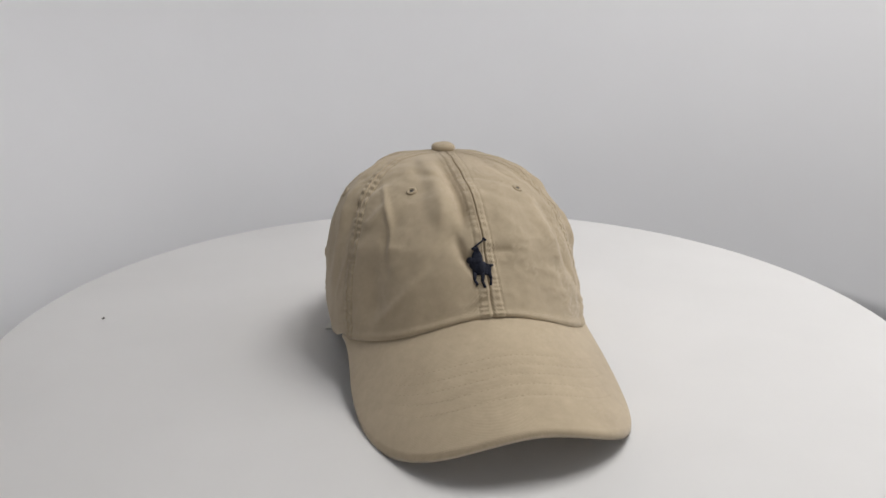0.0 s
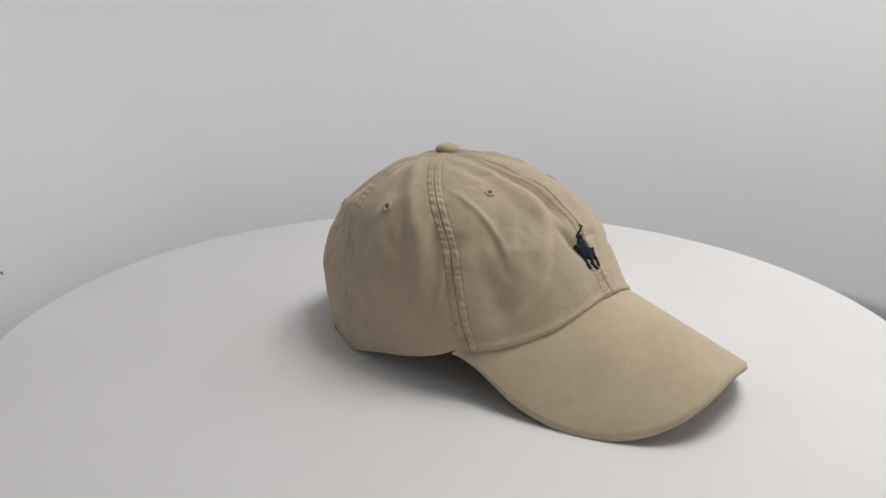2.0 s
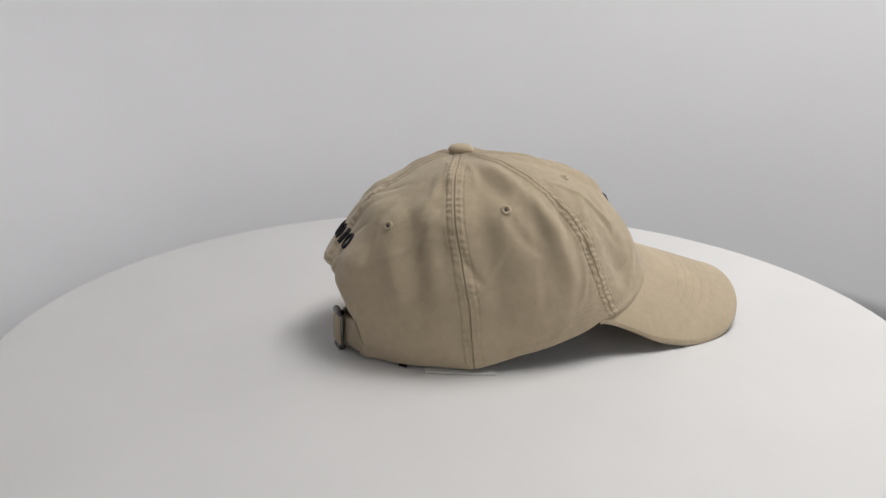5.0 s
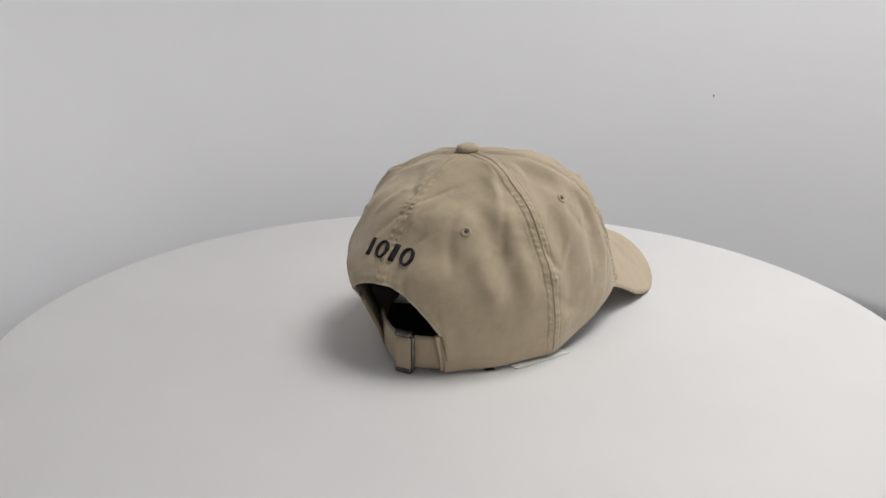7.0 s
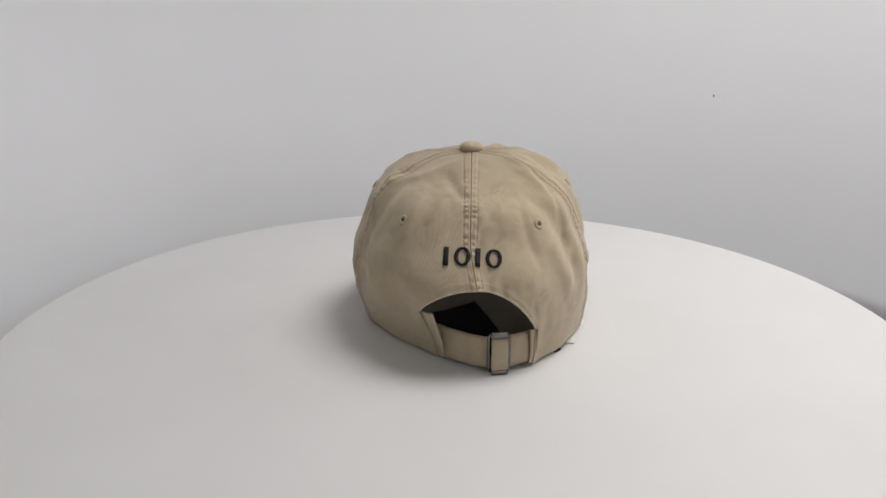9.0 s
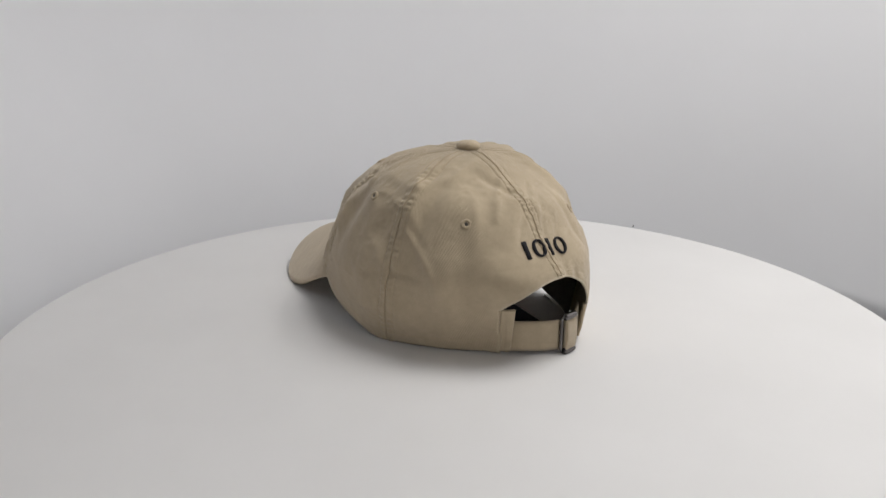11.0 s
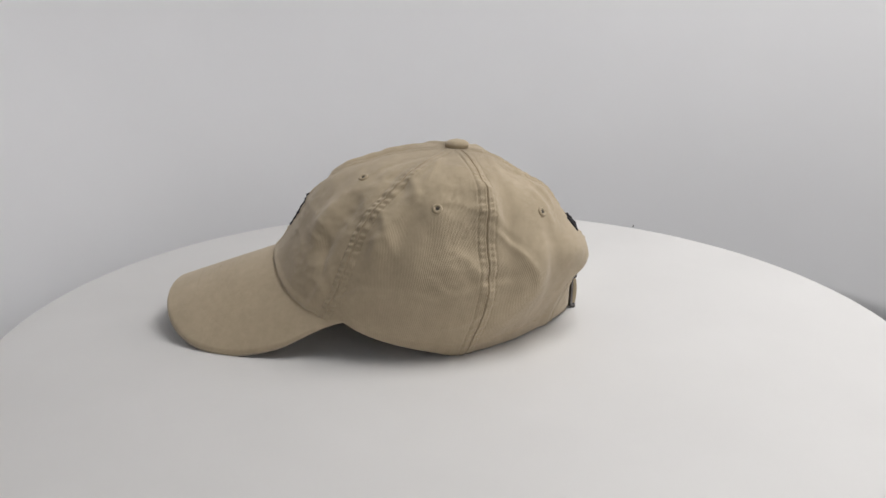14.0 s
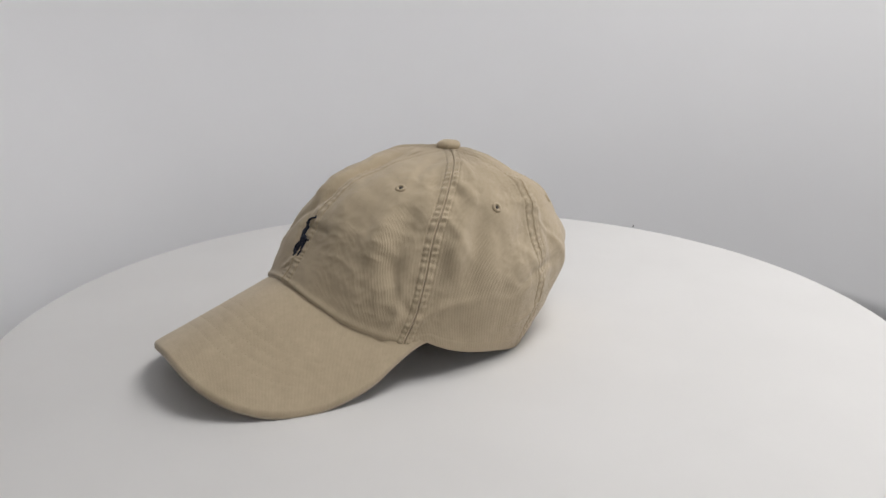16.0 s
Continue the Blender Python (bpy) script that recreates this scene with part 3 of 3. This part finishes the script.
def build_binding(cap):
    """Worn pale edge along the arched cut."""
    a = np.linspace(-ARCH_LEFT * 0.995, ARCH_RIGHT * 0.995, 90)
    phi = (np.pi + a)[None, :]
    P = crown(phi, arch_end(phi))[0]
    out = P - np.array([0, 0, 40.0])
    out /= np.linalg.norm(out, axis=-1, keepdims=True)
    P = P + out * 0.1
    v, f = tube([Vector(p) for p in to_world(P)], 0.0009, 8)
    piece("binding", mesh_from("binding", v, f, WORN, True, [(p.x, p.z) for p in v]), cap, "worn pale edge of the arched cut")


def build_inside(cap):
    # sweatband inside the rim
    n = 160
    a = np.linspace(-np.pi + 0.75, np.pi - 0.75, n)
    base = crown(a[None, :], np.full((1, n), 0.985), False)[0]
    topp = crown(a[None, :], np.full((1, n), 0.83), False)[0]
    k = 0.925
    rows = []
    for t in np.linspace(0, 1, 6):
        P = base * (1 - t) + topp * t
        P[:, :2] *= k
        rows.append(P)
    R = np.stack(rows, 0)
    R2 = R.copy()
    R2[..., :2] *= 0.985
    m = 6 * n
    f = grid_faces(6, n)
    f = f + [tuple(i + m for i in q[::-1]) for q in f] + [(5 * n + j, 5 * n + j + 1, m + 5 * n + j + 1, m + 5 * n + j) for j in range(n - 1)]
    piece("sweatband", mesh_from("sweatband", np.concatenate([to_world(R), to_world(R2)]), f, LINING_HOLE_SHADE), cap, "dark inner sweatband")
    # care label hanging inside, seen through the arched cut
    lab = [(-66, 36, 1), (-84, -34, 1), (-78, -32, 4), (-56, -14, 20), (-46, -4, 28), (-50, 16, 23), (-54, 40, 19)]
    W = to_world(lab)
    W2 = to_world([(u + 22, v * 0.9, 0.8) for u, v, z in lab])
    f = [tuple(range(7)), tuple(range(7, 14))[::-1]] + [(i, 7 + i, 7 + (i + 1) % 7, (i + 1) % 7) for i in range(7)]
    piece("inner_label", mesh_from("inner_label", np.concatenate([W, W2]), f, BLACK, False), cap, "black folded cloth lining lying inside the crown")
    # dark corner of a sewn label under the rim
    tab = [(-64.5, -58, 0.4), (-66.5, -65.5, 0.4), (-71.5, -61.5, 0.4), (-69.5, -54, 0.4)]
    hi = [(u, v, 1.3) for u, v, z in tab]
    f = [(0, 1, 2, 3)[::-1], (4, 5, 6, 7)] + [(i, (i + 1) % 4, 4 + (i + 1) % 4, 4 + i) for i in range(4)]
    piece("label_corner", mesh_from("label_corner", to_world(tab + hi), f, BLACK, False), cap, "black corner of a sewn label")
    # white paper tag peeping out below the rim
    tag = [(-55, -68, 0.5), (-56.5, -76.2, 0.4), (-12, -90.7, 0.4), (-11, -82, 0.5)]
    hi = [(u, v, z + 0.8) for u, v, z in tag]
    f = [(0, 1, 2, 3)[::-1], (4, 5, 6, 7)] + [(i, (i + 1) % 4, 4 + (i + 1) % 4, 4 + i) for i in range(4)]
    piece("paper_tag", mesh_from("paper_tag", to_world(tag + hi), f, PAPER, False), cap, "white paper tag peeping out under the rim")


def embroider(polys, frame_, mat, name, parent, label, seed=0):
    """Raised stitched shapes laid on the crown: outlines in millimetres, x to the side and y up."""
    p, n, x, y = frame_
    tree = EMB_TREE[0]
    bm = bmesh.new()
    for poly in polys:
        vs = [bm.verts.new((a, b, 0)) for a, b in poly]
        bm.faces.new(vs)
    bmesh.ops.triangulate(bm, faces=bm.faces[:])
    bmesh.ops.subdivide_edges(bm, edges=bm.edges[:], cuts=3, use_grid_fill=True)
    bmesh.ops.remove_doubles(bm, verts=bm.verts[:], dist=0.02)
    rim_edges = [e for e in bm.edges if len(e.link_faces) == 1]
    bm.verts.ensure_lookup_table()
    flat = [v.co.copy() for v in bm.verts]
    rim = {v.index for e in rim_edges for v in e.verts}
    for i, c in enumerate(flat):
        o = p + x * c.x * MM + y * c.y * MM + n * 0.03
        hit, hn, _, _ = tree.ray_cast(o, -n)
        if hit is None:
            hit = o - n * 0.03
        lift = 0.0009 if i in rim else 0.0015
        bm.verts[i].co = hit + n * lift
    me = bpy.data.meshes.new(name)
    ext = bmesh.ops.extrude_edge_only(bm, edges=rim_edges)
    for v in ext["geom"]:
        if isinstance(v, bmesh.types.BMVert):
            v.co -= n * 0.0024
    bmesh.ops.recalc_face_normals(bm, faces=bm.faces[:])
    bm.to_mesh(me)
    bm.free()
    me.materials.append(mat)
    me.polygons.foreach_set("use_smooth", [True] * len(me.polygons))
    return piece(name, me, parent, label)


EMB_TREE = [None]


def oval(cx, cy, rx, ry, n=18, a0=0.0):
    return [(cx + rx * math.cos(a0 + 2 * math.pi * k / n), cy + ry * math.sin(a0 + 2 * math.pi * k / n)) for k in range(n)]


def bar(x0, y0, x1, y1, w0, w1):
    d = Vector((x1 - x0, y1 - y0)).normalized()
    s = Vector((-d.y, d.x))
    return [(x0 + s.x * w0 / 2, y0 + s.y * w0 / 2), (x0 - s.x * w0 / 2, y0 - s.y * w0 / 2),
            (x1 - s.x * w1 / 2, y1 - s.y * w1 / 2), (x1 + s.x * w1 / 2, y1 + s.y * w1 / 2)]


def build_emblems(cap):
    from mathutils.bvhtree import BVHTree
    ph = np.linspace(-np.pi, np.pi, 361)[None, :] + np.zeros((120, 1))
    s = np.linspace(0.02, 1, 120)[:, None] + np.zeros((1, 361))
    W = to_world(crown(ph, s))
    EMB_TREE[0] = BVHTree.FromPolygons([Vector(w) for w in W], grid_faces(120, 361))
    fr = patch_frame(-0.03, 0.69)
    # a small plain navy shape on props with a slanting stroke
    shapes = [oval(0.2, -2.6, 5.2, 4.2, 20), oval(3.4, -3.4, 3.0, 3.6, 14), oval(-1.5, 3.6, 3.2, 5.0, 18), oval(-3.6, 0.4, 2.8, 3.4, 14),
              oval(-5.9, 2.8, 1.8, 2.0, 12), oval(-1.8, 9.0, 1.7, 1.6, 12), bar(-3.4, -4.6, -4.2, -10.0, 2.8, 1.6), bar(-4.3, -9.4, -2.6, -13.0, 1.7, 1.5),
              bar(1.4, -5.0, 0.2, -11.0, 2.8, 1.6), bar(0.3, -10.5, 1.5, -14.8, 1.6, 1.7), bar(4.6, -4.6, 5.6, -9.6, 2.8, 1.5),
              bar(5.6, -9.2, 5.0, -13.6, 1.5, 1.5), bar(5.0, -1.6, 8.0, -1.0, 2.2, 1.0), bar(-4.4, 9.0, 4.0, 15.0, 1.2, 1.0), bar(3.1, 16.0, 4.8, 14.0, 1.5, 1.3)]
    for q in shapes:
        embroider([q], fr, NAVY, "patch", cap, "navy embroidered emblem")
    # four plain black marks in a row: two upright bars and two rings
    fr = patch_frame(math.pi, 0.603)
    for cx in (-16.2, 4.3):
        embroider([bar(cx, -6.4, cx, 6.4, 3.2, 3.2)], fr, BLACK, "embroidered_bar", cap, "black embroidered bar")
    for cx, w in ((-5.6, 5.3), (14.6, 5.3)):
        n = 26
        out = [(cx + w * math.cos(2 * math.pi * k / n), 6.5 * math.sin(2 * math.pi * k / n)) for k in range(n)]
        inn = [(cx + (a - cx) * 0.52, b * 0.78) for a, b in out]
        quads = [[out[k], out[(k + 1) % n], inn[(k + 1) % n], inn[k]] for k in range(n)]
        embroider(quads, fr, BLACK, "embroidered_ring", cap, "black embroidered ring")


def ball(centre, size, rings=8, sides=12):
    verts, faces = [], []
    for i in range(rings + 1):
        t = math.pi * i / rings
        for k in range(sides):
            a = 2 * math.pi * k / sides
            verts.append((centre[0] + size[0] * math.cos(t), centre[1] + size[1] * math.sin(t) * math.cos(a), centre[2] + size[2] * math.sin(t) * math.sin(a)))
    return verts, grid_faces(rings + 1, sides, True)


def build_fly():
    """A small dark fly, 3.5 mm long, looking along x."""
    SIZE = 0.68 * MM
    fly = new("fly")
    tagged(fly, "tiny dark fly resting on the white surfaces", "insect")
    for name, c, r in (("abdomen", (-0.9, 0, 1.0), (1.5, 0.8, 0.75)), ("thorax", (0.7, 0, 1.2), (0.95, 0.8, 0.8)), ("head", (1.9, 0, 1.1), (0.5, 0.65, 0.6))):
        v, f = ball(c, r)
        piece(name, mesh_from(name, np.asarray(v) * SIZE, f, DIRT), fly)
    for sg in (-1, 1):
        out = [(0.8, 0.3, 1.9), (-0.6, 0.75, 1.95), (-2.3, 1.35, 1.85), (-2.9, 1.0, 1.8), (-2.4, 0.45, 1.85), (-0.6, 0.2, 1.95)]
        out = [(x, sg * y, z) for x, y, z in out]
        lo = [(x, y, z - 0.06) for x, y, z in out]
        f = [tuple(range(6)), tuple(range(6, 12))[::-1]] + [(i, 6 + i, 6 + (i + 1) % 6, (i + 1) % 6) for i in range(6)]
        piece("wing", mesh_from("wing", np.asarray(out + lo) * SIZE, f, WING, False), fly, "smoky translucent wing")
        for x0, x1 in ((1.2, 2.2), (0.7, 0.7), (0.2, -0.9)):
            path = [Vector(p) * SIZE for p in ((x0, sg * 0.5, 0.8), (0.5 * (x0 + x1), sg * 1.3, 1.2), (x1, sg * 1.9, 0.05))]
            v, f = tube(path, 0.00008, 5)
            piece("leg", mesh_from("leg", v, f, DIRT), fly)
    return fly


build_room()
TABLE = build_turntable()
CAP = build_cap()
FLY = build_fly()


def motions():
    rows = [(0.1 * k, pose(0, 0, 0, 0, 0, SPEED * 0.1 * k)) for k in range(161)]
    walk(TABLE, rows)
    walk(CAP, rows)

    # the fly rides on the disc, then moves to three places on the backdrop
    def riding(t):
        return pose(0, 0, 0, 0, 0, SPEED * t) @ pose(-0.2744, -0.0071, 0.0, 0, 0, 100)

    def clinging(x, y, z):
        n = Vector((SWEEP[0] - x, SWEEP[1] - y, LEAN * (SWEEP[2] + LEAN * z))).normalized()
        up = (Vector((0, 0, 1)) - n * n.z).normalized()
        side = n.cross(up)
        m = Matrix((up, side, n)).transposed().to_4x4()
        return Matrix.Translation((x, y, z)) @ m

    def flying(x, y, z, rz):
        return pose(x, y, z, 0, -20, rz)
    a, b, c = clinging(-0.4358, 0.1289, -0.0103), clinging(0.3452, 0.4927, 0.1241), clinging(0.2473, 0.4765, -0.0537)
    path = [(0.1 * k, riding(0.1 * k)) for k in range(7)]
    path += [(0.8, flying(-0.355, 0.02, 0.012, 130)), (0.95, a), (2.6, a), (2.7, flying(-0.36, 0.0, 0.1, 60)), (2.9, flying(-0.1, 0.02, 0.30, 20)),
             (3.2, flying(0.2133, 0.243, 0.0702, 20)), (3.4, flying(0.38, 0.25, 0.1231, 20)), (3.5, flying(0.41, 0.25, 0.1445, 0)),
             (3.7, flying(0.46, 0.05, 0.2, -60)), (5.6, flying(0.44, 0.05, 0.3, 60)), (6.1, b), (9.4, b),
             (10.3, flying(0.25, 0.32, 0.05, 130)), (11.0, c), (16.0, c)]
    walk(FLY, path)


motions()
